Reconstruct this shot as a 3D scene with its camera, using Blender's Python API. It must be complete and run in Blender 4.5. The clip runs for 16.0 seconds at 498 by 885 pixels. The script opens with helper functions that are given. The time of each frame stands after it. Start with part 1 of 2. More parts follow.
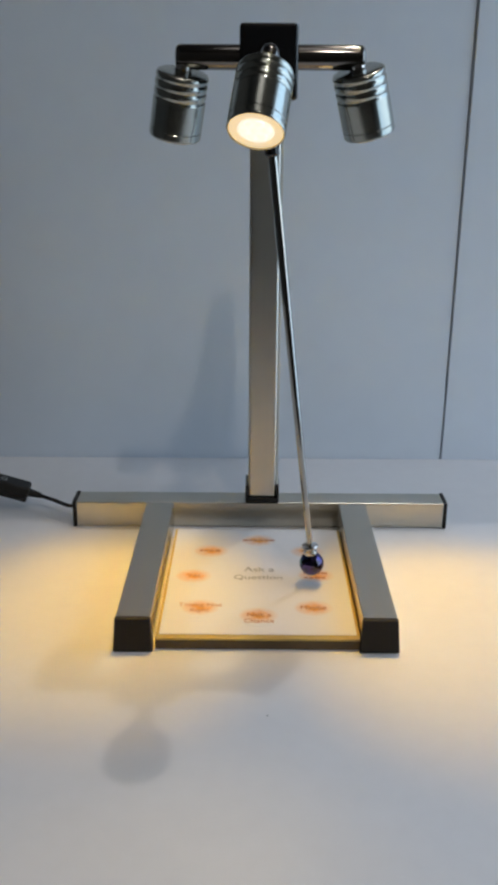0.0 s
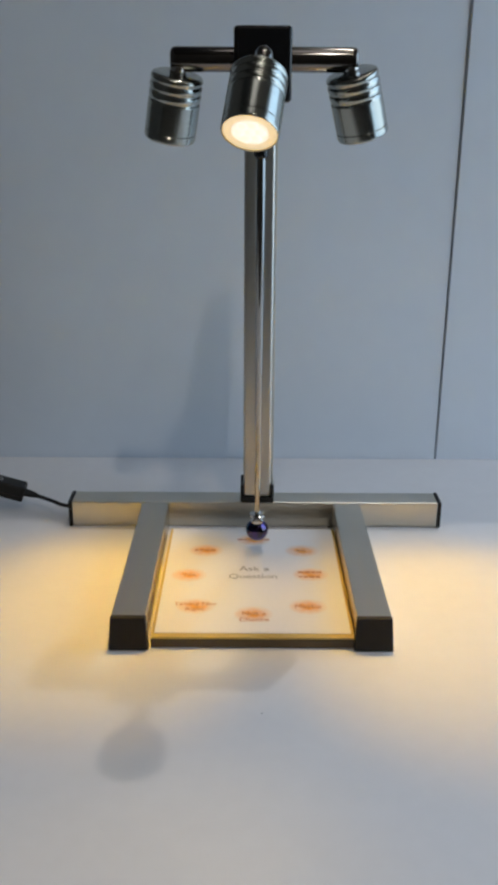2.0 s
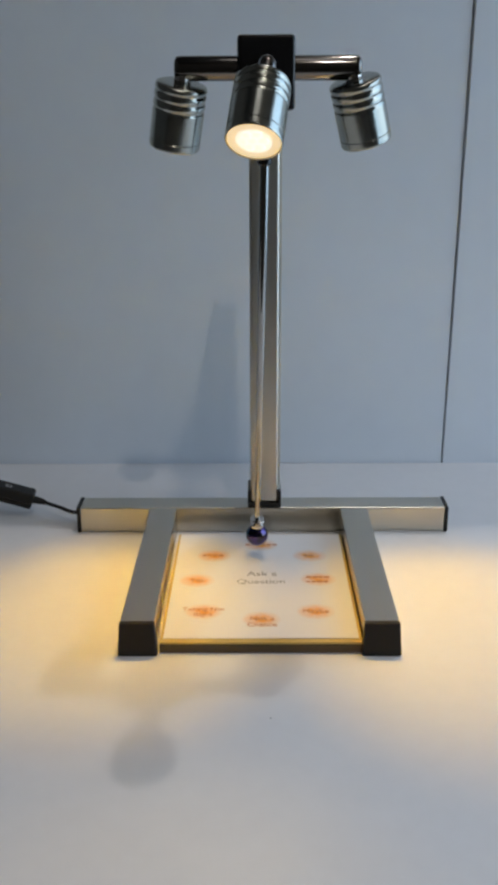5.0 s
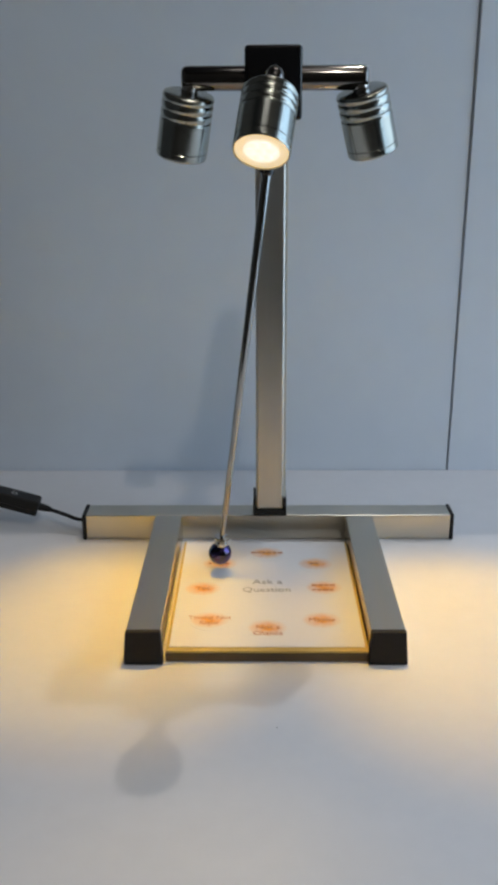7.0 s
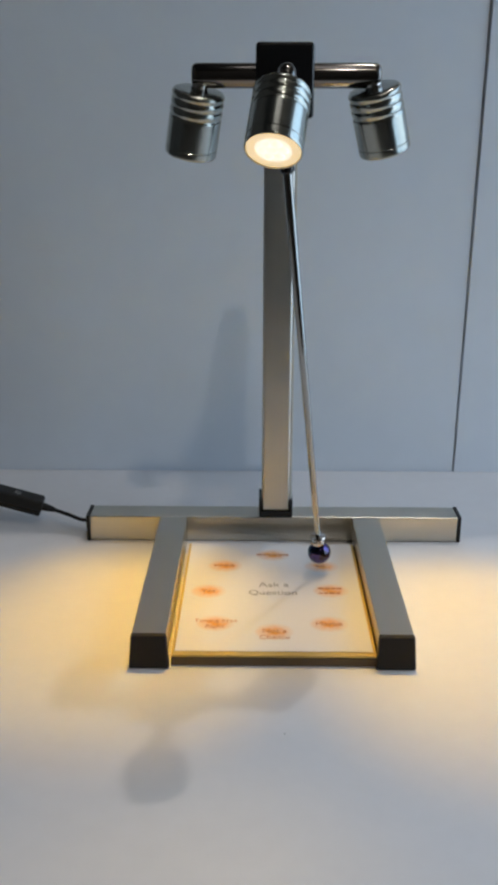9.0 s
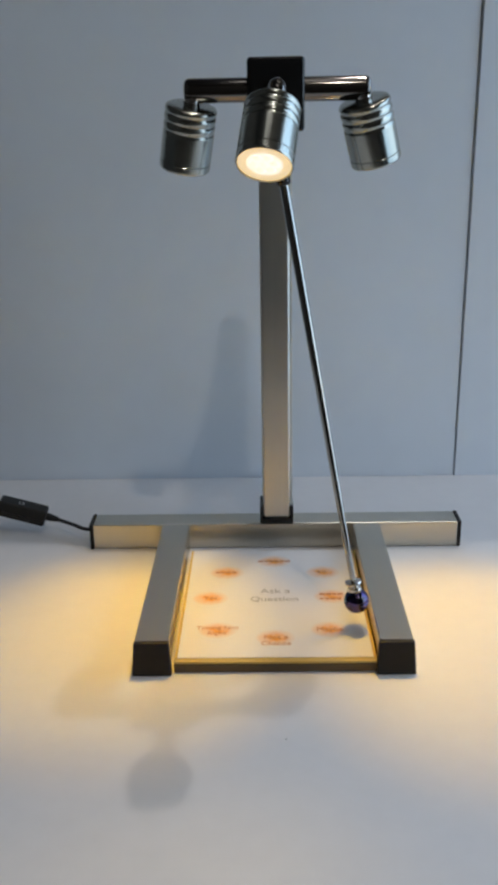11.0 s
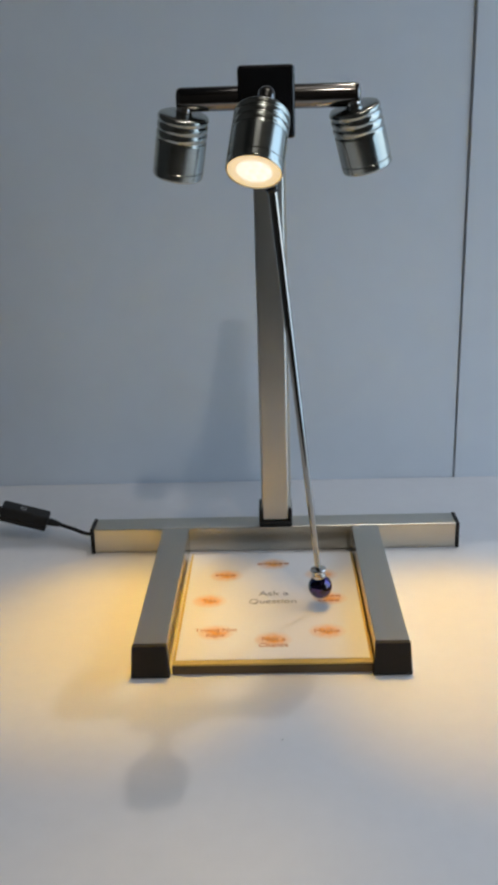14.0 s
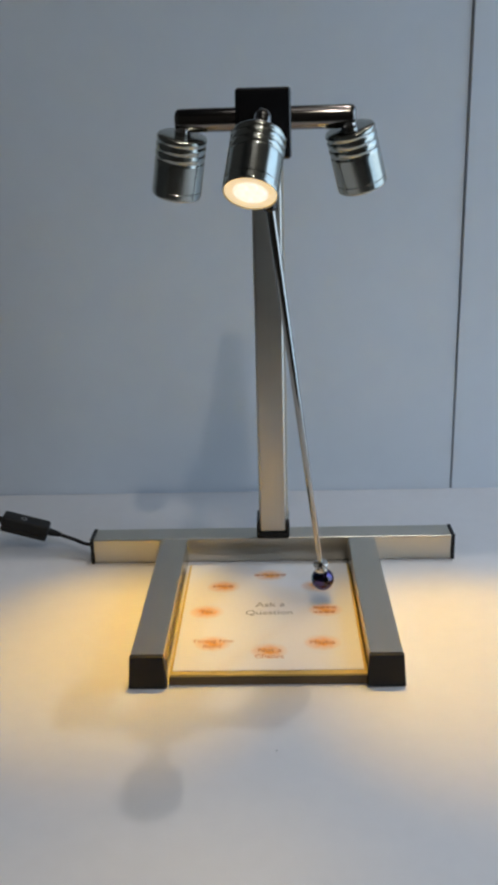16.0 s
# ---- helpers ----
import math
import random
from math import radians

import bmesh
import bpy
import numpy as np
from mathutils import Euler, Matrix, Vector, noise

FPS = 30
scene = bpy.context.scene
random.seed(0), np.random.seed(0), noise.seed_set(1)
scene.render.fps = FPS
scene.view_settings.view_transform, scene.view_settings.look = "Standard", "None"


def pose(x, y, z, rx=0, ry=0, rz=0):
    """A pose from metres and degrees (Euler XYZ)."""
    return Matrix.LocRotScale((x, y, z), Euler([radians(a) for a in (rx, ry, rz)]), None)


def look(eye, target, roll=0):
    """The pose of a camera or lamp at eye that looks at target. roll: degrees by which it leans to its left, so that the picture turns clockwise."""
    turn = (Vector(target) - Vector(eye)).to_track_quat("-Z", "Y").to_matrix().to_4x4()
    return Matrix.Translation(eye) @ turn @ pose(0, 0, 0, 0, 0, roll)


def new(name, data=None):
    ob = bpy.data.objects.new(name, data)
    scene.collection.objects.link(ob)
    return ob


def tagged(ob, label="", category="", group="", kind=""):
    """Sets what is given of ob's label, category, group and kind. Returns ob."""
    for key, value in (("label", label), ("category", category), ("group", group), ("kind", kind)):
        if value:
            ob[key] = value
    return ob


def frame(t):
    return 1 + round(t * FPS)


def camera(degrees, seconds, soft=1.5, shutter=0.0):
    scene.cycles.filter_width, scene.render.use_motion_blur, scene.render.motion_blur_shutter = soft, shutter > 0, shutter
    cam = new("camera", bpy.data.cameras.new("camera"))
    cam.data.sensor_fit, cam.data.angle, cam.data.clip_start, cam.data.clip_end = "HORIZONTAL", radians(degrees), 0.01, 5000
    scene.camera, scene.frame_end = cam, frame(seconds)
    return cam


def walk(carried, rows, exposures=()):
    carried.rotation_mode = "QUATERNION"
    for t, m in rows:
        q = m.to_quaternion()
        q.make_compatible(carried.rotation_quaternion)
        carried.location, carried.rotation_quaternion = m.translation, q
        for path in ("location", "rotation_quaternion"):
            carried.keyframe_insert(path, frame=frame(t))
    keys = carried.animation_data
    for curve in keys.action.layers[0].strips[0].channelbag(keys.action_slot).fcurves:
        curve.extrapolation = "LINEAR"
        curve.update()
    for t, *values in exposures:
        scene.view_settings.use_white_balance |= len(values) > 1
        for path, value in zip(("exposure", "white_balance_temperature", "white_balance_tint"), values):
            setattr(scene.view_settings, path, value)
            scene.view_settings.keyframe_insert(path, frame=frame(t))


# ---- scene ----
cam = camera(30.9, 16.0, soft=4.1)
PATH = [
    (0, (-0.0118, -0.9193, 0.4355), (-0.0185, 0.9620, -0.2481), 0.29),
    (0.5, (-0.0123, -0.9209, 0.4334), (-0.0120, 0.9590, -0.2499), 0.58),
    (1, (-0.0162, -0.9188, 0.4334), (-0.0122, 0.9600, -0.2551), 0.86),
    (1.5, (-0.0177, -0.9181, 0.4323), (-0.0097, 0.9600, -0.2541), 0.82),
    (2, (-0.0103, -0.9240, 0.4363), (-0.0090, 0.9560, -0.2452), 0.32),
    (2.5, (-0.0050, -0.9277, 0.4428), (-0.0099, 0.9530, -0.2404), -0.20),
    (3, (-0.0048, -0.9284, 0.4381), (-0.0115, 0.9540, -0.2367), -0.49),
    (3.5, (-0.0030, -0.9321, 0.4392), (-0.0154, 0.9500, -0.2369), -0.62),
    (4, (-0.0048, -0.9304, 0.4371), (-0.0191, 0.9520, -0.2377), -0.49),
    (6.5, (-0.0133, -0.9256, 0.4434), (-0.0290, 0.9580, -0.2285), -0.25),
    (7, (-0.0129, -0.9263, 0.4430), (-0.0339, 0.9600, -0.2215), -0.31),
    (7.5, (-0.0155, -0.9271, 0.4441), (-0.0379, 0.9600, -0.2186), -0.22),
    (8, (-0.0161, -0.9254, 0.4471), (-0.0406, 0.9620, -0.2166), -0.18),
    (8.5, (-0.0134, -0.9219, 0.4493), (-0.0405, 0.9630, -0.2175), -0.16),
    (9, (-0.0204, -0.9163, 0.4443), (-0.0400, 0.9680, -0.2270), 0.07),
    (11.5, (-0.0112, -0.9244, 0.4524), (-0.0524, 0.9640, -0.2057), -1.29),
    (12, (-0.0108, -0.9237, 0.4460), (-0.0566, 0.9660, -0.2061), -1.42),
    (12.5, (-0.0087, -0.9217, 0.4415), (-0.0568, 0.9690, -0.2094), -1.56),
    (13, (-0.0090, -0.9233, 0.4419), (-0.0573, 0.9670, -0.2104), -1.60),
    (13.5, (-0.0033, -0.9286, 0.4459), (-0.0584, 0.9610, -0.2085), -1.73),
    (14, (0.0000, -0.9310, 0.4534), (-0.0562, 0.9580, -0.2006), -1.79),
    (14.5, (-0.0011, -0.9324, 0.4610), (-0.0599, 0.9580, -0.1937), -1.61),
    (15, (-0.0004, -0.9327, 0.4581), (-0.0563, 0.9600, -0.1901), -1.70),
    (15.5, (0.0054, -0.9356, 0.4603), (-0.0535, 0.9590, -0.1836), -1.75),
    (16, (0.0064, -0.9399, 0.4653), (-0.0569, 0.9550, -0.1794), -1.65),
]
walk(cam, [(t, look(eye, target, roll)) for t, eye, target, roll in PATH])

# ---- light ----
world = bpy.data.worlds.new("room_world")
scene.world = world
world.use_nodes = True
world_nodes = world.node_tree.nodes
sky = world_nodes.new("ShaderNodeTexSky")
sky.sky_type = "NISHITA"
sky.sun_disc = False
sky.sun_elevation = radians(40)
sky.sun_rotation = radians(120)
world.node_tree.links.new(sky.outputs[0], world_nodes["Background"].inputs[0])
world_nodes["Background"].inputs[1].default_value = 0.1
scene.view_settings.exposure = -0.17


def lamp(name, kind, m, watts, colour, **settings):
    data = bpy.data.lights.new(name, kind)
    data.energy, data.color = watts, colour
    for key, value in settings.items():
        if key == "size":
            data.size = value
        elif key == "shape":
            data.shape = value
        elif key == "size_y":
            data.size_y = value
        elif key == "soft":
            data.shadow_soft_size = value
        elif key == "cone":
            data.spot_size = radians(value)
        elif key == "blend":
            data.spot_blend = value
        elif key == "spread":
            data.spread = radians(value)
    ob = new(name, data)
    ob.matrix_world = m
    return ob


NEUTRAL = (1.0, 0.94, 0.86)
WARM = (1.0, 0.55, 0.02)
WARM_WHITE = (1.0, 0.74, 0.42)
LEFT_W, RIGHT_W, MIDDLE_W, BEAM = 9.0, 9.0, 1.6, 55
CEILING = 5.00
# broad window in the east wall, a ceiling downlight behind, a ceiling panel in front
lamp("window_daylight", "AREA", look((1.52, 0.05, 0.75), (0, 0.05, 0.75)), 28.0, (0.515, 0.74, 1.0), shape="RECTANGLE", size=2.2, size_y=1.8)
lamp("downlight_back", "AREA", look((0.87, 1.32, CEILING - 0.03), (0.87, 1.32, 0)), 44.0, NEUTRAL, shape="DISK", size=0.10)
lamp("panel_light_far", "AREA", look((0.90, -3.45, CEILING - 0.03), (0.90, -3.45, 0)), 48.0, (1.0, 0.92, 0.80), shape="SQUARE", size=0.17)
# added overhead fill that softens the light on the table, no known fixture
lamp("overhead_fill", "AREA", look((0.3, -0.9, CEILING - 0.03), (0.3, -0.9, 0)), 6.0, (1.0, 0.95, 0.93), shape="SQUARE", size=1.2)


# ---- materials ----
def material(name, colour, rough=0.5, metal=0.0, grain=0.0, grain_scale=(40, 40, 40), grain_rough=0.0, stain=0.0, stain_scale=3.0,
             bump=0.0, bump_scale=300.0, coat=0.0, spec=None):
    """Principled surface with fine grain, broad stains and a fine relief."""
    m = bpy.data.materials.new(name)
    m.use_nodes = True
    n, l = m.node_tree.nodes, m.node_tree.links
    b = n["Principled BSDF"]
    b.inputs["Base Color"].default_value = (*colour, 1)
    b.inputs["Roughness"].default_value = rough
    b.inputs["Metallic"].default_value = metal
    b.inputs["Coat Weight"].default_value = coat
    if spec is not None:
        b.inputs["Specular IOR Level"].default_value = spec
    co = n.new("ShaderNodeTexCoord")
    mapping = n.new("ShaderNodeMapping")
    mapping.inputs["Scale"].default_value = grain_scale
    l.new(co.outputs["Object"], mapping.inputs[0])
    fine = n.new("ShaderNodeTexNoise")
    fine.inputs["Scale"].default_value = 1.0
    fine.inputs["Detail"].default_value = 5
    l.new(mapping.outputs[0], fine.inputs[0])
    broad = n.new("ShaderNodeTexNoise")
    broad.inputs["Scale"].default_value = stain_scale
    broad.inputs["Detail"].default_value = 3
    l.new(co.outputs["Object"], broad.inputs[0])

    def spread(source, amount):
        r = n.new("ShaderNodeMapRange")
        r.inputs["From Min"].default_value, r.inputs["From Max"].default_value = 0.25, 0.75
        r.inputs["To Min"].default_value, r.inputs["To Max"].default_value = 1 - amount, 1 + amount
        l.new(source, r.inputs[0])
        return r.outputs[0]

    if grain or stain:
        mul = n.new("ShaderNodeMath")
        mul.operation = "MULTIPLY"
        l.new(spread(fine.outputs[0], grain), mul.inputs[0])
        l.new(spread(broad.outputs[0], stain), mul.inputs[1])
        tint = n.new("ShaderNodeVectorMath")
        tint.operation = "SCALE"
        tint.inputs[0].default_value = colour
        l.new(mul.outputs[0], tint.inputs["Scale"])
        l.new(tint.outputs[0], b.inputs["Base Color"])
    if grain_rough:
        r = n.new("ShaderNodeMath")
        r.operation = "MULTIPLY"
        r.inputs[1].default_value = rough
        l.new(spread(fine.outputs[0], grain_rough), r.inputs[0])
        l.new(r.outputs[0], b.inputs["Roughness"])
    if bump:
        tex = n.new("ShaderNodeTexNoise")
        tex.inputs["Scale"].default_value = bump_scale
        l.new(co.outputs["Object"], tex.inputs[0])
        bp = n.new("ShaderNodeBump")
        bp.inputs["Strength"].default_value = bump
        bp.inputs["Distance"].default_value = 0.0005
        l.new(tex.outputs[0], bp.inputs["Height"])
        l.new(bp.outputs[0], b.inputs["Normal"])
    return m


def glowing(name, colour, strength):
    m = bpy.data.materials.new(name)
    m.use_nodes = True
    b = m.node_tree.nodes["Principled BSDF"]
    b.inputs["Base Color"].default_value = (0.8, 0.8, 0.8, 1)
    b.inputs["Emission Color"].default_value = (*colour, 1)
    b.inputs["Emission Strength"].default_value = strength
    return m


TABLE = material("white_laminate", (0.80, 0.79, 0.80), 0.42, grain=0.015, grain_scale=(60, 60, 60), stain=0.03, stain_scale=5, bump=0.05, bump_scale=900)
PANEL = material("grey_panel_paint", (0.74, 0.81, 0.89), 0.55, grain=0.012, grain_scale=(30, 30, 30), stain=0.03, stain_scale=3, bump=0.05, bump_scale=500)
ROOM = material("room_paint", (0.12, 0.12, 0.12), 0.8, grain=0.02, stain=0.04, stain_scale=1.2, bump=0.1)
CARPET = material("grey_carpet", (0.06, 0.055, 0.05), 0.95, grain=0.3, grain_scale=(150, 150, 150), stain=0.15, bump=0.6, bump_scale=400)
ALU_X = material("satin_aluminium_bar", (0.56, 0.54, 0.48), 0.35, 1.0, grain=0.025, grain_scale=(5, 260, 260), grain_rough=0.05, stain=0.04, stain_scale=20)
ALU_Y = material("satin_aluminium_leg", (0.55, 0.515, 0.445), 0.26, 1.0, grain=0.025, grain_scale=(260, 5, 260), grain_rough=0.05, stain=0.04, stain_scale=20)
ALU_Z = material("satin_aluminium_post", (0.60, 0.585, 0.535), 0.38, 1.0, grain=0.025, grain_scale=(260, 260, 5), grain_rough=0.05, stain=0.04, stain_scale=20)
BLACK = material("black_plastic", (0.012, 0.011, 0.010), 0.5, spec=0.3, grain=0.15, grain_scale=(200, 200, 200), stain=0.15, stain_scale=30, bump=0.1, bump_scale=1500)
GLOSS_BLACK = material("black_lacquer", (0.008, 0.008, 0.009), 0.25, grain=0.1, stain=0.1, stain_scale=30)
STEEL = material("brushed_steel", (0.40, 0.415, 0.38), 0.19, 1.0, grain=0.03, grain_scale=(25, 25, 500), grain_rough=0.1, stain=0.05, stain_scale=25)
CHROME = material("chrome", (0.62, 0.60, 0.58), 0.08, 1.0, stain=0.04, stain_scale=60)
STRIP = material("pale_edge_strip", (0.62, 0.62, 0.57), 0.5, grain=0.05, grain_scale=(300, 300, 8), stain=0.06, stain_scale=20)
ROD = material("polished_rod", (0.40, 0.395, 0.375), 0.06, 1.0, stain=0.06, stain_scale=40)
DARK_CHROME = material("dark_chrome", (0.20, 0.19, 0.18), 0.13, 1.0, stain=0.08, stain_scale=60)
PAPER = material("white_card", (0.80, 0.79, 0.80), 0.55, grain=0.012, grain_scale=(400, 400, 400), stain=0.015, stain_scale=12)
# dark brown carries the shade on the board's front face
BOARD = material("shaded_board_edge", (0.10, 0.065, 0.03), 0.5, grain=0.12, grain_scale=(20, 200, 300), stain=0.1, stain_scale=15)
# warm lamp light on the board margin is put into this golden colour
LIT_MAT = material("lamplit_mat", (0.62, 0.44, 0.13), 0.4, grain=0.06, grain_scale=(60, 60, 60), stain=0.08, stain_scale=20)
LENS_GLOW = glowing("lamp_lens_glow", (1.0, 0.71, 0.33), 0.82)
HOT_GLOW = glowing("lamp_core_glow", (1.0, 0.88, 0.68), 1.0)
BEAD_GLOW = glowing("lamp_bead_glow", (1.0, 0.92, 0.70), 1.05)
INK = material("grey_ink", (0.40, 0.39, 0.39), 0.6, grain=0.1, stain=0.1, stain_scale=200)
RED_INK = material("rust_ink", (0.52, 0.22, 0.10), 0.6, grain=0.1, stain=0.1, stain_scale=200)
GREY_MARK = material("pale_grey_print", (0.45, 0.45, 0.46), 0.6, grain=0.1)


def printed_glow():
    """Card ink that fades from orange to the card's white from its middle outwards."""
    m = material("orange_halo_print", (0.80, 0.79, 0.80), 0.55)
    n, l = m.node_tree.nodes, m.node_tree.links
    co = n.new("ShaderNodeTexCoord")
    size = n.new("ShaderNodeMapping")
    size.inputs["Scale"].default_value = (54, 68, 0)
    l.new(co.outputs["Object"], size.inputs[0])
    ball = n.new("ShaderNodeTexGradient")
    ball.gradient_type = "SPHERICAL"
    l.new(size.outputs[0], ball.inputs[0])
    fuzz = n.new("ShaderNodeTexNoise")
    fuzz.inputs["Scale"].default_value = 160
    l.new(co.outputs["Object"], fuzz.inputs[0])
    mul = n.new("ShaderNodeMath")
    mul.operation = "MULTIPLY_ADD"
    mul.use_clamp = True
    l.new(ball.outputs["Fac"], mul.inputs[0])
    l.new(fuzz.outputs[0], mul.inputs[1])
    mul.inputs[2].default_value = 0.0
    gain = n.new("ShaderNodeMath")
    gain.operation = "MULTIPLY"
    gain.use_clamp = True
    gain.inputs[1].default_value = 2.3
    l.new(mul.outputs[0], gain.inputs[0])
    mix = n.new("ShaderNodeMix")
    mix.data_type = "RGBA"
    mix.inputs[6].default_value = (0.80, 0.79, 0.80, 1)
    mix.inputs[7].default_value = (0.84, 0.38, 0.08, 1)
    l.new(gain.outputs[0], mix.inputs[0])
    l.new(mix.outputs[2], n["Principled BSDF"].inputs["Base Color"])
    return m


def oil_slick():
    """Dark rainbow-coated steel; its blue, violet and teal reflections are painted as fixed noise patches."""
    m = material("iridescent_steel", (0.25, 0.25, 0.4), 0.07, 1.0)
    n, l = m.node_tree.nodes, m.node_tree.links
    co = n.new("ShaderNodeTexCoord")
    tex = n.new("ShaderNodeTexNoise")
    tex.inputs["Scale"].default_value = 55
    tex.inputs["Detail"].default_value = 1
    l.new(co.outputs["Object"], tex.inputs[0])
    ramp = n.new("ShaderNodeValToRGB")
    e = ramp.color_ramp.elements
    e[0].position, e[0].color = 0.32, (0.04, 0.20, 0.25, 1)
    e[1].position, e[1].color = 0.68, (0.07, 0.07, 0.075, 1)
    for p, c in ((0.41, (0.03, 0.05, 0.14, 1)), (0.48, (0.025, 0.025, 0.035, 1)), (0.55, (0.10, 0.075, 0.22, 1))):
        e.new(p).color = c
    l.new(tex.outputs[0], ramp.inputs[0])
    l.new(ramp.outputs[0], n["Principled BSDF"].inputs["Base Color"])
    return m


GLOW_PRINT = printed_glow()
BALL = oil_slick()


# ---- mesh tools ----
def mesh_of(name, bm, mat, smooth=False):
    me = bpy.data.meshes.new(name)
    bmesh.ops.recalc_face_normals(bm, faces=bm.faces)
    bm.to_mesh(me)
    bm.free()
    for poly in me.polygons:
        poly.use_smooth = smooth
    if smooth:
        me.set_sharp_from_angle(angle=radians(38))
    me.materials.append(mat)
    return me


def part(name, bm, mat, parent=None, label="", at=None, smooth=False):
    """One mesh object under a thing or a part."""
    ob = new(name, mesh_of(name, bm, mat, smooth))
    if parent:
        ob.parent = parent
    if at is not None:
        ob.matrix_basis = at
    return tagged(ob, label)


def box(lo, hi, bevel=0.0, segments=2):
    bm = bmesh.new()
    bmesh.ops.create_cube(bm, size=1)
    c = [(a + b) / 2 for a, b in zip(lo, hi)]
    s = [b - a for a, b in zip(lo, hi)]
    for v in bm.verts:
        v.co = Vector([c[i] + v.co[i] * s[i] for i in range(3)])
    if bevel:
        bmesh.ops.bevel(bm, geom=bm.edges[:], offset=bevel, segments=segments, profile=0.5, affect="EDGES")
    return bm


def lathe(profile, steps=40, closed=False):
    """Turned body round the z axis from (radius, height) pairs."""
    bm = bmesh.new()
    rings = []
    for r, z in profile:
        if r < 1e-6:
            rings.append([bm.verts.new((0, 0, z))])
        else:
            rings.append([bm.verts.new((r * math.cos(2 * math.pi * i / steps), r * math.sin(2 * math.pi * i / steps), z)) for i in range(steps)])
    pairs = list(zip(rings, rings[1:])) + ([(rings[-1], rings[0])] if closed else [])
    for a, b in pairs:
        for i in range(steps):
            j = (i + 1) % steps
            if len(a) == 1:
                bm.faces.new((a[0], b[i], b[j]))
            elif len(b) == 1:
                bm.faces.new((a[i], a[j], b[0]))
            else:
                bm.faces.new((a[i], a[j], b[j], b[i]))
    return bm


def tube(points, radius, steps=12, radii=None):
    """Round tube along points, closed at both ends."""
    pts = [Vector(p) for p in points]
    bm = bmesh.new()
    rings = []
    side = None
    for i, p in enumerate(pts):
        d = (pts[min(i + 1, len(pts) - 1)] - pts[max(i - 1, 0)]).normalized()
        if side is None:
            side = d.orthogonal().normalized()
        side = (side - d * side.dot(d)).normalized()
        up = d.cross(side)
        r = radii[i] if radii else radius
        rings.append([bm.verts.new(p + r * (math.cos(2 * math.pi * k / steps) * side + math.sin(2 * math.pi * k / steps) * up)) for k in range(steps)])
    for a, b in zip(rings, rings[1:]):
        for k in range(steps):
            bm.faces.new((a[k], a[(k + 1) % steps], b[(k + 1) % steps], b[k]))
    bm.faces.new(rings[0])
    bm.faces.new(rings[-1])
    return bm


def curve_points(ctrl, n=24):
    """Smooth path through control points."""
    p = [Vector(c) for c in ctrl]
    p = [2 * p[0] - p[1]] + p + [2 * p[-1] - p[-2]]
    out = []
    for i in range(1, len(p) - 2):
        for k in range(n):
            t = k / n
            a, b, c, d = p[i - 1], p[i], p[i + 1], p[i + 2]
            out.append(0.5 * (2 * b + (c - a) * t + (2 * a - 5 * b + 4 * c - d) * t * t + (3 * b - a - 3 * c + d) * t ** 3))
    return out + [p[-2]]


def empty(name, m=None):
    ob = new(name)
    ob.empty_display_size = 0.02
    if m is not None:
        ob.matrix_world = m
    return ob


# ---- setting ----
T = 0.03          # the square tube
WALL_Y = 0.221


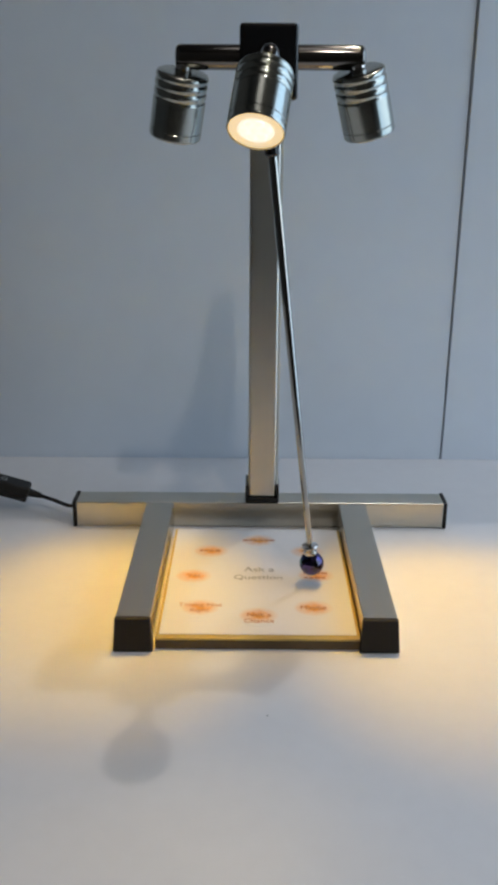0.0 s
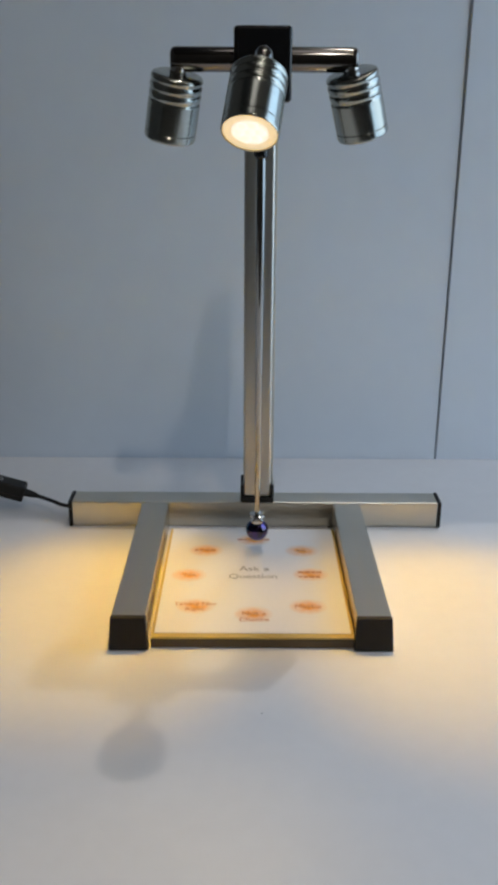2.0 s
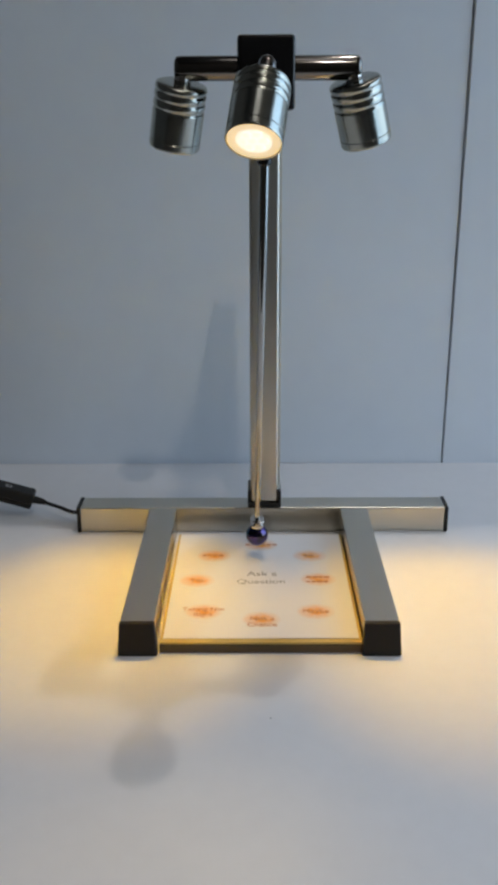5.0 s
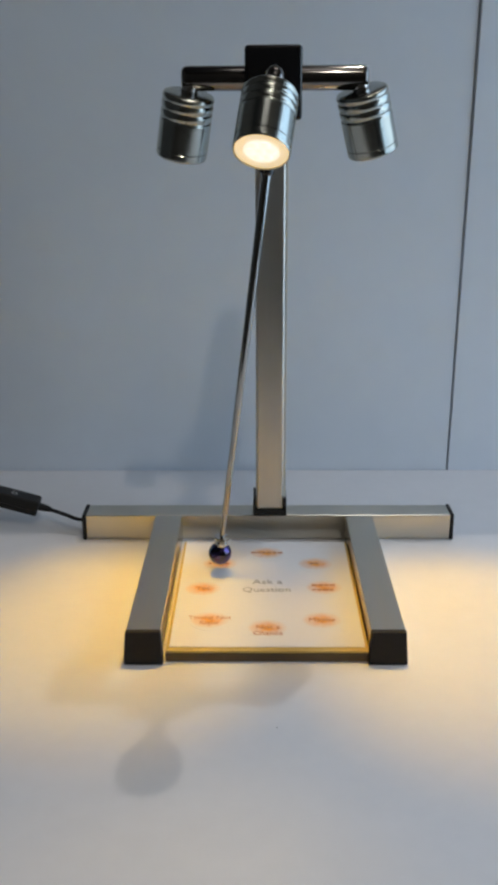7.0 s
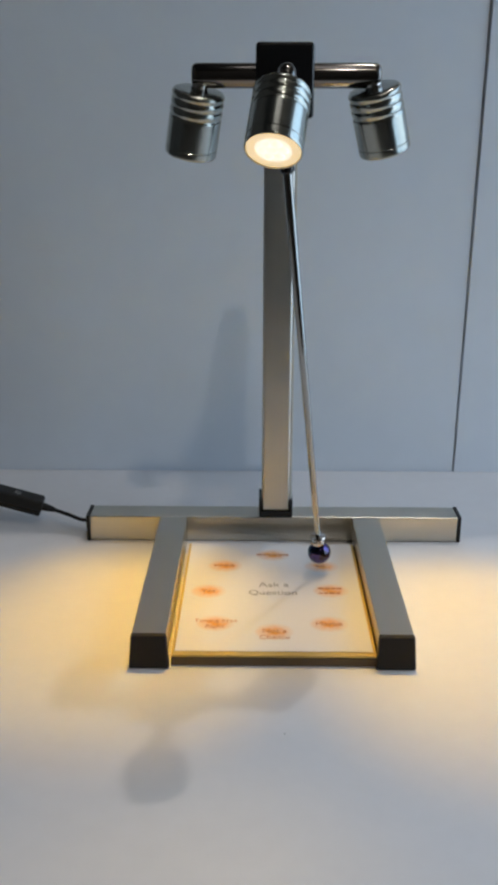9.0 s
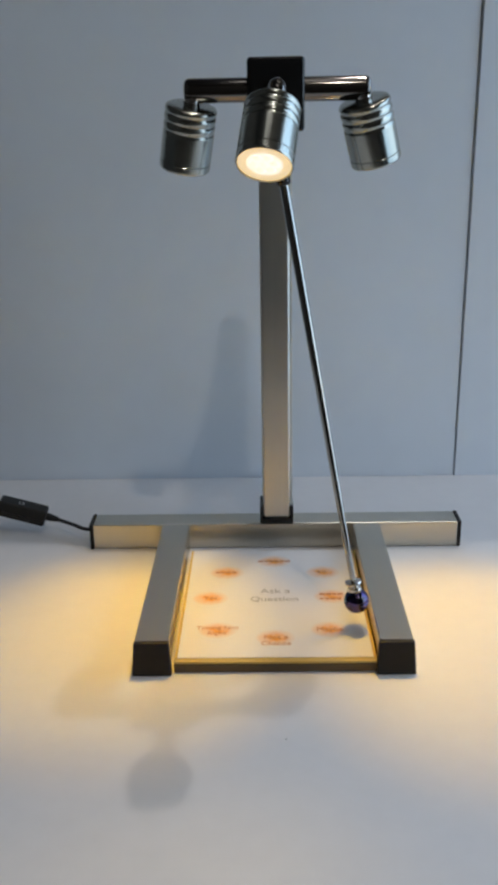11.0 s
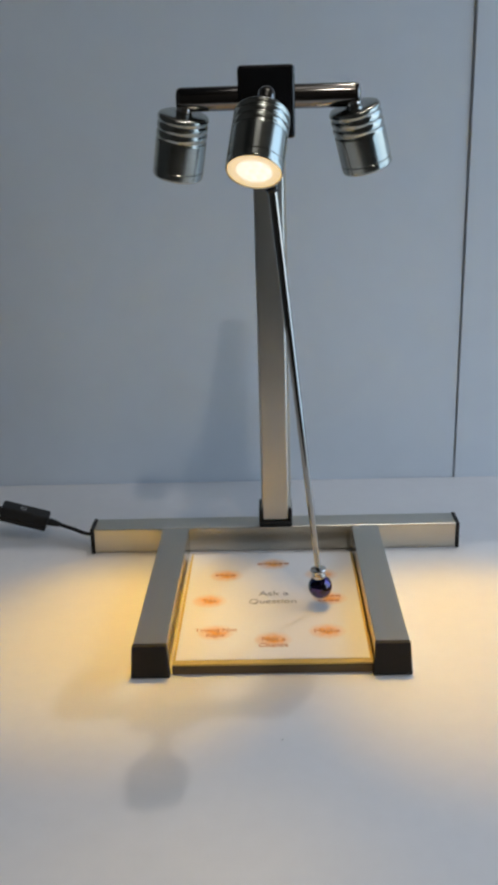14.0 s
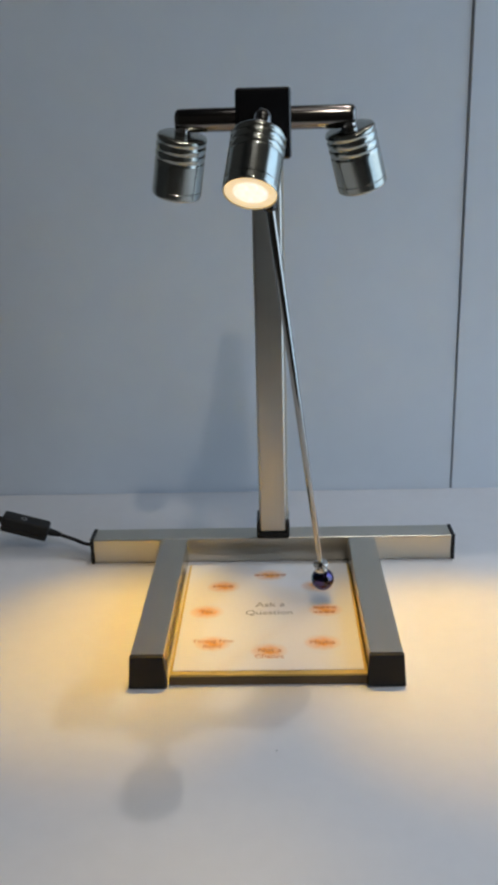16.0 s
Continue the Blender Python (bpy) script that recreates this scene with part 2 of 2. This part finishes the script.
def setting():
    table = part("table_surface", box((-0.9, -0.62, -0.03), (0.9, WALL_Y - 0.0015, 0.0), 0.002), TABLE)
    tagged(table, "white laminate table top, matt and clean", "table top", kind="structure")
    seam = 0.243
    left = box((-0.9, WALL_Y, -0.75), (seam - 0.0005, WALL_Y + 0.022, 0.78), 0.0015, 3)
    a = part("wall_panel_1", left, PANEL)
    tagged(a, "plain pale blue-grey painted partition panel behind table", "wall panel", kind="structure")
    # the second panel leans: it comes forward and away from the joint towards its top
    right = box((seam + 0.0005, WALL_Y + 0.001, -0.75), (0.9, WALL_Y + 0.023, 0.78), 0.0012)
    for v in right.verts:
        if v.co.z > 0:
            v.co.y -= 0.005
            if v.co.x < 0.5:
                v.co.x += 0.0010
    b = part("wall_panel_2", right, PANEL)
    tagged(b, "plain pale blue-grey painted partition panel behind table", "wall panel", kind="structure")
    backing = part("wall_backing", box((-0.9, WALL_Y + 0.026, -0.75), (0.9, WALL_Y + 0.04, 0.78)), PANEL)
    tagged(backing, "grey backing board behind the partition panels", "wall", kind="structure")
    x0, x1, y0, y1, z0, z1, w = -2.4, 1.55, -5.6, 1.9, -0.75, CEILING, 0.12
    floor = part("floor", box((x0 - w, y0 - w, z0 - w), (x1 + w, y1 + w, z0)), CARPET)
    tagged(floor, "dark grey carpet floor of the room", "floor", kind="structure")
    roof = part("ceiling", box((x0 - w, y0 - w, z1), (x1 + w, y1 + w, z1 + w)), ROOM)
    tagged(roof, "plain dark grey room ceiling", "ceiling", kind="structure")
    for name, lo, hi in (("wall_north", (x0 - w, y1, z0), (x1 + w, y1 + w, z1)), ("wall_west", (x0 - w, y0, z0), (x0, y1, z1)),
                         ("wall_south", (x0 - w, y0 - w, z0), (x1 + w, y0, z1))):
        tagged(part(name, box(lo, hi), ROOM), "plain grey painted room wall", "wall", kind="structure")
    # east wall with its window opening
    pieces = (((x1, y0, z0), (x1 + w, y1, -0.18)), ((x1, y0, 1.78), (x1 + w, y1, z1)), ((x1, y0, -0.18), (x1 + w, -1.07, 1.78)), ((x1, 1.17, -0.18), (x1 + w, y1, 1.78)))
    bm = bmesh.new()
    for lo, hi in pieces:
        piece = box(lo, hi)
        me = bpy.data.meshes.new("piece")
        piece.to_mesh(me)
        piece.free()
        bm.from_mesh(me)
        bpy.data.meshes.remove(me)
    tagged(part("wall_east", bm, ROOM), "grey room wall with a window opening", "wall", kind="structure")



setting()


# ---- the pendulum stand ----
PX, PY, PZ = -0.001, -0.14, 0.444      # the pivot
LEG_L, LEG_R, LEG_Y = -0.1134, 0.0994, -0.249
BAR_L, BAR_R = -0.2117, 0.2063
HEAD_Y, HEAD_Z = -0.14, 0.478


def stand():
    root = tagged(empty("pendulum_stand"), "satin aluminium square-tube stand with black end caps on table", "stand")
    e = 0.0012
    part("base_bar", box((BAR_L + 0.004, 0, 0.0008), (BAR_R - 0.004, T, T), e), ALU_X, root)
    for x, s in ((BAR_L, 1), (BAR_R, -1)):
        lo, hi = sorted((x, x + s * 0.004))
        part("end_cap", box((lo, -0.0006, 0.0), (hi, T + 0.0006, T + 0.0006), 0.0008), BLACK, root, "black plastic end cap")
    for x in (LEG_L, LEG_R):
        part("leg", box((x - T / 2, LEG_Y + 0.002, 0.0012), (x + T / 2, -0.0005, T + 0.0006), e), ALU_Y, root)
        bm = box((x - T / 2 - 0.0004, LEG_Y, 0.0), (x + T / 2 + 0.0004, LEG_Y + 0.0062, T + 0.0009), 0.0015, 3)
        for v in bm.verts:
            if v.co.z < 0.005:
                v.co.x += 0.0018 * (1 if v.co.x > x else -1)
                v.co.y -= 0.003 if v.co.y < LEG_Y + 0.003 else 0
        part("end_cap", bm, BLACK, root, "black plastic foot cap")
    # collar: a low sleeve with a slot, seated on the bar
    part("collar", box((-0.0188, -0.0020, T + 0.0002), (0.0182, T + 0.0020, T + 0.0068), 0.0018, 3), BLACK, root, "black plastic collar round the post")
    for x in (-0.0173, 0.0167):
        part("collar_lug", box((x - 0.0015, -0.0016, T + 0.0062), (x + 0.0015, T + 0.0016, T + 0.0212), 0.0009), BLACK, root, "black plastic collar lug")
    part("post", box((-0.0157, -0.0003, T + 0.0070), (0.0150, T, 0.470), 0.0032, 4), ALU_Z, root)
    # added strip, its pale matt colour stands for the post's bright corner
    part("side_strip", box((0.0152, 0.003, T + 0.0072), (0.0172, 0.018, 0.468), 0.0006), STRIP, root, "added pale strip for the bright post edge")
    part("boom", box((-0.0145, -0.118, 0.447), (0.0140, -0.0008, 0.471), 0.002), ALU_Y, root)
    return root


stand()


def display_board():
    root = tagged(empty("display_board"), "thin board with white printed card between stand legs", "board")
    x0, x1 = LEG_L + T / 2 + 0.0038, LEG_R - T / 2 - 0.0005
    part("board_base", box((x0, -0.2465, 0.0), (x1, -0.0275, 0.0084), 0.0008), BOARD, root)
    part("mat", box((x0 + 0.0004, -0.2461, 0.0085), (x1 - 0.0004, -0.0279, 0.0107), 0.0005), LIT_MAT, root, "mat round the card, coloured golden for lamp light")
    card = part("card", box((-0.0918, -0.2405, 0.0108), (0.0805, -0.0300, 0.0115), 0.0002, 1), PAPER, root, "white printed card with rust-coloured words")

    def word_line(name, text, x, y, size, mat):
        """Printed words, centred, lying on the card."""
        cu = bpy.data.curves.new(name, "FONT")
        cu.body, cu.size, cu.align_x, cu.align_y, cu.extrude = text, size, "CENTER", "CENTER", 0.00003
        ob = bpy.data.objects.new(name, cu)
        me = bpy.data.meshes.new_from_object(ob)
        bpy.data.objects.remove(ob)
        me.materials.clear()
        me.materials.append(mat)
        o = new(name, me)
        o.parent = card
        o.matrix_basis = pose(x, y, 0.01190)

    def bar(x, y, w, h):
        part("printed_bar", box((x - w / 2, y - h / 2, 0.01182), (x + w / 2, y + h / 2, 0.01192)), RED_INK, card)

    spots = (("top", -0.0046, -0.0567), ("top_right", 0.0457, -0.082), ("right", 0.0516, -0.1331), ("low_right", 0.0453, -0.1953),
             ("bottom", -0.0051, -0.2090), ("low_left", -0.0585, -0.1952), ("left", -0.0682, -0.1353), ("top_left", -0.0535, -0.0816))
    for where, x, y in spots:
        disc = lathe([(0.0, 0.00012), (0.0188, 0.00012), (0.0188, -0.0001)], 36)
        part("printed_glow", disc, GLOW_PRINT, card, "soft orange printed halo", at=pose(x, y, 0.01146))
    word_line("printed_line", "Ask a", -0.0040, -0.1225, 0.0135, INK)
    word_line("printed_line", "Question", -0.0050, -0.1385, 0.0127, INK)
    word_line("printed_line", "Timing Not", -0.0585, -0.1915, 0.0085, RED_INK)
    word_line("printed_line", "Right", -0.0590, -0.2010, 0.0085, RED_INK)
    word_line("printed_line", "Not a", -0.0045, -0.2085, 0.0095, RED_INK)
    word_line("printed_line", "Chance", -0.0045, -0.2190, 0.0090, RED_INK)
    word_line("printed_line", "Maybe", 0.0453, -0.1955, 0.0095, RED_INK)
    word_line("printed_line", "Yes", -0.0680, -0.1355, 0.0095, RED_INK)
    for x, y, w in ((-0.0046, -0.0567, 0.034), (0.0457, -0.082, 0.012), (0.0516, -0.1290, 0.025), (0.0516, -0.1385, 0.025), (-0.0535, -0.0816, 0.024)):
        k = -w / 2
        while k < w / 2 - 0.003:
            step = random.uniform(0.0035, 0.007)
            bar(x + k + step / 2, y, step - 0.0012, random.uniform(0.0020, 0.0034))
            k += step
    return root


display_board()


def light_head():
    root = tagged(empty("spotlight_fixture"), "black mounting block with chrome arms and three steel spotlights", "lamp")
    bx = -0.0005
    part("mounting_block", box((bx - 0.0229, -0.160, 0.4465), (bx + 0.0229, -0.1185, 0.5025), 0.003, 3), GLOSS_BLACK, root)
    z, r = HEAD_Z + 0.0008, 0.0096
    for tip, stub, s in ((-0.0745, -0.0684, -1), (0.0762, 0.0706, 1)):
        pts = [(bx + s * 0.021, HEAD_Y, z), (tip - s * 0.0050, HEAD_Y, z), (tip - s * 0.0028, HEAD_Y, z), (tip - s * 0.0010, HEAD_Y, z), (tip, HEAD_Y, z)]
        arm = part("arm", tube(pts, r, 28, [r, r, r * 0.97, r * 0.87, r * 0.66]), DARK_CHROME, root, "polished chrome arm", smooth=True)
        part("pivot", tube([(stub, HEAD_Y, z - 0.004), (stub, HEAD_Y, z - 0.0095), (stub, HEAD_Y, z - 0.0125)], 0.0066, 24), DARK_CHROME, arm, "short chrome swivel", smooth=True)
    pts = [(bx, -0.159, z), (bx, HEAD_Y - 0.060, z), (bx, HEAD_Y - 0.067, z - 0.001), (bx, HEAD_Y - 0.071, z - 0.005), (bx, HEAD_Y - 0.072, z - 0.010)]
    part("arm", tube(pts, 0.0068, 20), DARK_CHROME, root, "polished chrome arm", smooth=True)
    R, H = 0.0213, 0.0515
    prof = [(0.0, 0.0), (0.012, 0.0), (R - 0.0022, -0.0003), (R - 0.0008, -0.0009), (R, -0.0022), (R, -0.0030)]
    for k in range(3):
        g = -0.0058 - 0.0068 * k
        prof += [(R - 0.0008 * (0.5 + 0.5 * math.cos(math.pi * q / 4)) ** 0.8, g - 0.0021 * q / 4) for q in range(-4, 5)]
    prof += [(R, -0.0218), (R, -0.0224), (R, -0.0434), (R, -0.044), (R - 0.0004, -0.0444), (R - 0.0004, -0.0450), (R, -0.0454), (R, -0.0459), (R, -H + 0.0018), (R, -H + 0.0012), (R - 0.0006, -H), (R - 0.0011, -H), (R - 0.0014, -H + 0.003), (0.0, -H + 0.003)]
    can = mesh_of("can", lathe(prof, 56), STEEL, True)
    lens = mesh_of("lens", lathe([(R - 0.0015, -H + 0.0030), (R - 0.0018, -H + 0.0008), (0.0135, -H + 0.001)], 48), LENS_GLOW, True)
    core = mesh_of("core", lathe([(0.0135, -H + 0.001), (0.006, -H + 0.0006), (0.0, -H + 0.0004)], 48), HOT_GLOW, True)
    bead = mesh_of("led_lens", lathe([(0.0038, 0.0), (0.0030, -0.0007), (0.0016, -0.0012), (0.0, -0.0014)], 16), BEAD_GLOW, True)
    knob = mesh_of("knuckle", lathe([(0.0, 0.010), (0.004, 0.0095), (0.0068, 0.006), (0.007, 0.002), (0.006, -0.001), (0.0, -0.001)], 28), CHROME, True)
    lamps = (((-0.0690, HEAD_Y, 0.4678), (-0.17, 0.27, -0.94), (-0.064, -0.062, -0.415), LEFT_W),
             ((0.0712, HEAD_Y, 0.4697), (0.25, 0.27, -0.92), (0.098, -0.085, -0.415), RIGHT_W),
             ((-0.0036, -0.2160, 0.4650), (-0.136, -0.60, -0.79), (-0.136, -0.60, -0.79), MIDDLE_W))
    for top, way, beam, watts in lamps:
        m = Matrix.Translation(top) @ Vector(way).to_track_quat("-Z", "Y").to_matrix().to_4x4()
        head = empty("spotlight", m)
        head.parent = root
        tagged(head, "brushed steel spotlight with grooved collar")
        for me in (can, lens, core, knob):
            ob = new(me.name, me)
            ob.parent = head
        for k in range(7):
            a, d = 2 * math.pi * k / 6, 0.0 if k == 6 else 0.0078
            ob = new("led_lens", bead)
            ob.parent = head
            ob.matrix_basis = pose(d * math.cos(a), d * math.sin(a), -H + 0.0007)
        lamp("spot_beam", "SPOT", Matrix.Translation(m @ Vector((0, 0, -H - 0.002))) @ Vector(beam).to_track_quat("-Z", "Y").to_matrix().to_4x4(), watts, WARM_WHITE if watts == MIDDLE_W else WARM, soft=0.016, cone=BEAM, blend=1.0)
    return root


light_head()


def pendulum():
    root = tagged(empty("pendulum", pose(PX, PY, PZ)), "chrome rod pendulum with iridescent steel ball hanging from block", "pendulum")
    L = 0.4135
    part("hinge", lathe([(0, 0.001), (0.0055, 0.0), (0.0062, -0.006), (0.0062, -0.039), (0.0045, -0.041), (0.0, -0.041)], 20), GLOSS_BLACK, root, smooth=True)
    part("rod", tube([(0, 0, -0.038), (0, 0, -0.2), (0, 0, -L + 0.016)], 0.003, 16, [0.0042, 0.0036, 0.0027]), ROD, root, smooth=True)
    R = 0.0116
    part("ferrule", lathe([(0.0, 0.0205), (0.0035, 0.0205), (0.0074, 0.0192), (0.0078, 0.0180), (0.0072, 0.0166), (0.0048, 0.0156), (0.0044, 0.0142), (0.0064, 0.0128), (0.0068, 0.0112), (0.0060, 0.0092), (0.0, 0.0092)], 24),
         CHROME, root, at=pose(0, 0, -L), smooth=True)
    part("bob", lathe([(0.0, R)] + [(R * math.sin(a), R * math.cos(a)) for a in np.linspace(0.1, 3.04, 28)] + [(0.0, -R)], 40), BALL, root, "iridescent dark steel ball",
         at=pose(0, 0, -L), smooth=True)
    return root


swing = pendulum()


def power_cord():
    root = tagged(empty("power_cord"), "black cable with an inline switch leaving the stand", "cable")
    m = pose(-0.2710, 0.046, 0.0212, 0, 18, 4)
    end = m @ Vector((0.012, 0, 0))
    pts = curve_points([(BAR_L + 0.001, 0.015, 0.018), (-0.222, 0.018, 0.0178), (-0.236, 0.028, 0.0185), end - Vector((-0.008, 0.005, 0.0005)), end], 8)
    part("cable", tube(pts, 0.0022, 10), BLACK, root, smooth=True)
    tail = m @ Vector((-0.066, 0, 0))
    pts = curve_points([tail, tail + Vector((-0.03, 0.004, 0.004)), tail + Vector((-0.09, 0.01, -0.012)), tail + Vector((-0.17, 0.0, -0.0415)), tail + Vector((-0.33, -0.05, -0.0415))], 8)
    part("cable", tube(pts, 0.0022, 10), BLACK, root, smooth=True)
    switch = part("switch", box((-0.056, -0.0115, -0.0035), (0.0, 0.0115, 0.0095), 0.003, 3), BLACK, root, "black inline switch housing", at=m)
    part("lower_shell", box((-0.0556, -0.0111, -0.0095), (-0.0004, 0.0111, -0.0029), 0.0024, 3), BLACK, switch)
    part("strain_relief", tube([(-0.001, 0, 0), (0.006, 0, 0), (0.014, 0, 0)], 0.004, 14, [0.0048, 0.0042, 0.003]), BLACK, switch, smooth=True)
    part("strain_relief", tube([(-0.055, 0, 0), (-0.061, 0, 0), (-0.069, 0, 0)], 0.004, 14, [0.0048, 0.0042, 0.003]), BLACK, switch, smooth=True)
    ring = lathe([(0.0035, 0.0), (0.0035, 0.0004), (0.0026, 0.0004), (0.0026, 0.0)], 24, closed=True)
    part("button_mark", ring, GREY_MARK, switch, "pale grey ring mark", at=pose(-0.031, -0.0015, 0.0094))
    return root


power_cord()


def crumb():
    bm = bmesh.new()
    bmesh.ops.create_icosphere(bm, subdivisions=2, radius=0.0008)
    for v in bm.verts:
        v.co *= random.uniform(0.75, 1.2)
        v.co.z *= 0.5
    tagged(part("crumb", bm, GREY_MARK, at=pose(0.0013, -0.338, 0.0003)), "tiny grey crumb lying on the white table", "crumb")


crumb()


def motions():
    rows = (
        (0, -1.2, -6.5), (0.1, 0.1, -0.7), (0.2, -3.8, -2.7), (0.3, -9.3, -7.5), (0.4, -7.5, -8.8), (0.5, -0.3, -4.1), (0.6, 5.4, -2.6), (0.7, 12.9, -4.3),
        (0.8, 14.5, -4.4), (0.9, 9.9, -1.7), (1, 4.6, 3.9), (1.1, 3.1, 10.6), (1.2, -1.6, 11.4), (1.3, -3.5, 5.1), (1.4, -7.1, -0.8), (1.5, -10.8, -5.2),
        (1.6, -7.0, -6.9), (1.7, 2.3, -6.1), (1.8, 11.4, -6.7), (1.9, 13.5, -4.7), (2, 8.4, -0.0), (2.1, 5.8, 6.7), (2.2, 4.9, 11.7), (2.3, 1.4, 9.4),
        (2.4, -3.4, 4.1), (2.5, -9.6, 0.0), (2.6, -10.1, -3.9), (2.7, -2.9, -6.4), (2.8, 4.9, -8.7), (2.9, 10.4, -5.7), (3, 10.1, 0.6), (3.1, 7.6, 7.4),
        (3.2, 4.0, 10.5), (3.3, -1.0, 7.4), (3.4, -6.9, 3.9), (3.5, -10.1, -0.6), (3.6, -5.3, -4.8), (3.7, 0.8, -9.0), (3.8, 6.3, -7.4), (3.9, 11.1, -2.7),
        (4, 9.8, 3.9), (4.1, 6.2, 8.5), (4.2, 0.7, 10.3), (4.3, -4.9, 9.8), (4.4, -8.8, 7.4), (4.5, -10.1, 4.0), (4.6, -8.4, 0.7), (4.7, -4.3, -1.4),
        (4.8, 0.8, -1.9), (4.9, 5.5, -0.8), (5, 8.4, 1.1), (5.1, 8.5, 3.2), (5.2, 6.2, 4.7), (5.3, 2.2, 5.4), (5.4, -2.0, 5.3), (5.5, -4.9, 5.0),
        (5.6, -5.5, 4.9), (5.7, -3.6, 5.2), (5.8, 0.1, 6.2), (5.9, 4.5, 7.4), (6, 8.0, 8.6), (6.1, 9.6, 9.4), (6.2, 8.6, 9.7), (6.3, 5.3, 9.3),
        (6.4, 0.8, 8.7), (6.5, -4.5, 6.4), (6.6, -7.8, 5.8), (6.7, -6.6, 5.9), (6.8, -0.4, 8.1), (6.9, 3.7, 10.2), (7, 4.9, 7.1), (7.1, 7.4, 3.7),
        (7.2, 11.5, -0.3), (7.3, 10.0, -3.1), (7.4, 5.5, -4.8), (7.5, 2.4, -8.4), (7.6, -2.3, -7.8), (7.7, -4.7, -3.8), (7.8, -8.2, -1.6), (7.9, -8.1, 2.5),
        (8, -4.7, 3.0), (8.1, -4.5, 2.8), (8.2, -6.0, 3.3), (8.3, -8.7, 2.0), (8.4, -7.2, -2.3), (8.5, -4.6, -5.5), (8.6, -2.2, -8.7), (8.7, 2.3, -7.0),
        (8.8, 6.4, -5.1), (8.9, 10.4, -6.2), (9, 6.1, -6.0), (9.1, 2.4, -6.2), (9.2, -2.2, -8.1), (9.3, -6.0, -9.3), (9.4, -8.0, -9.3), (9.5, -8.0, -9.5),
        (9.6, -6.2, -10.1), (9.7, -3.1, -10.9), (9.8, 0.2, -11.5), (9.9, 2.9, -11.4), (10, 4.0, -10.4), (10.1, 3.3, -8.5), (10.2, 0.7, -6.2), (10.3, -3.0, -3.9),
        (10.4, -7.0, -2.2), (10.5, -10.3, -1.5), (10.6, -12.3, -2.0), (10.7, -12.6, -3.6), (10.8, -11.4, -5.8), (10.9, -9.4, -8.1), (11, -7.3, -9.9), (11.1, -6.0, -10.7),
        (11.2, -5.5, -10.0), (11.3, -5.0, -7.3), (11.4, -4.6, -3.5), (11.5, -5.6, -1.9), (11.6, -9.0, 0.7), (11.7, -7.9, 1.8), (11.8, -6.1, -1.2), (11.9, -7.3, -3.3),
        (12, -6.3, -5.3), (12.1, -3.3, -7.7), (12.2, 1.5, -7.1), (12.3, 4.7, -6.8), (12.4, 9.5, -5.8), (12.5, 8.8, -4.8), (12.6, 5.0, -6.5), (12.7, 3.4, -8.2),
        (12.8, -2.1, -6.9), (12.9, -5.8, -5.3), (13, -7.6, -5.5), (13.1, -3.9, -6.3), (13.2, -0.2, -7.3), (13.3, 4.4, -8.2), (13.4, 5.2, -5.8), (13.5, 8.8, -4.9),
        (13.6, 7.0, -6.5), (13.7, 3.8, -6.2), (13.8, -0.1, -7.3), (13.9, -2.1, -8.2), (14, -1.1, -5.9), (14.1, 1.1, -6.8), (14.2, 1.8, -9.3), (14.3, 0.1, -6.4),
        (14.4, -1.8, -5.9), (14.5, -1.7, -8.2), (14.6, 2.0, -7.5), (14.7, 4.3, -5.9), (14.8, 6.1, -6.3), (14.9, 9.8, -6.3), (15, 7.2, -5.5), (15.1, 5.3, -6.5),
        (15.2, 3.9, -8.1), (15.3, -0.1, -7.6), (15.4, -2.9, -7.0), (15.5, -6.0, -5.7), (15.6, -6.8, -5.5), (15.7, -3.9, -6.7), (15.8, -1.6, -7.6), (15.9, 3.4, -8.1),
        (16, 4.0, -7.1),
    )
    walk(swing, [(t, pose(PX, PY, PZ, a, b, 0)) for t, a, b in rows])


motions()
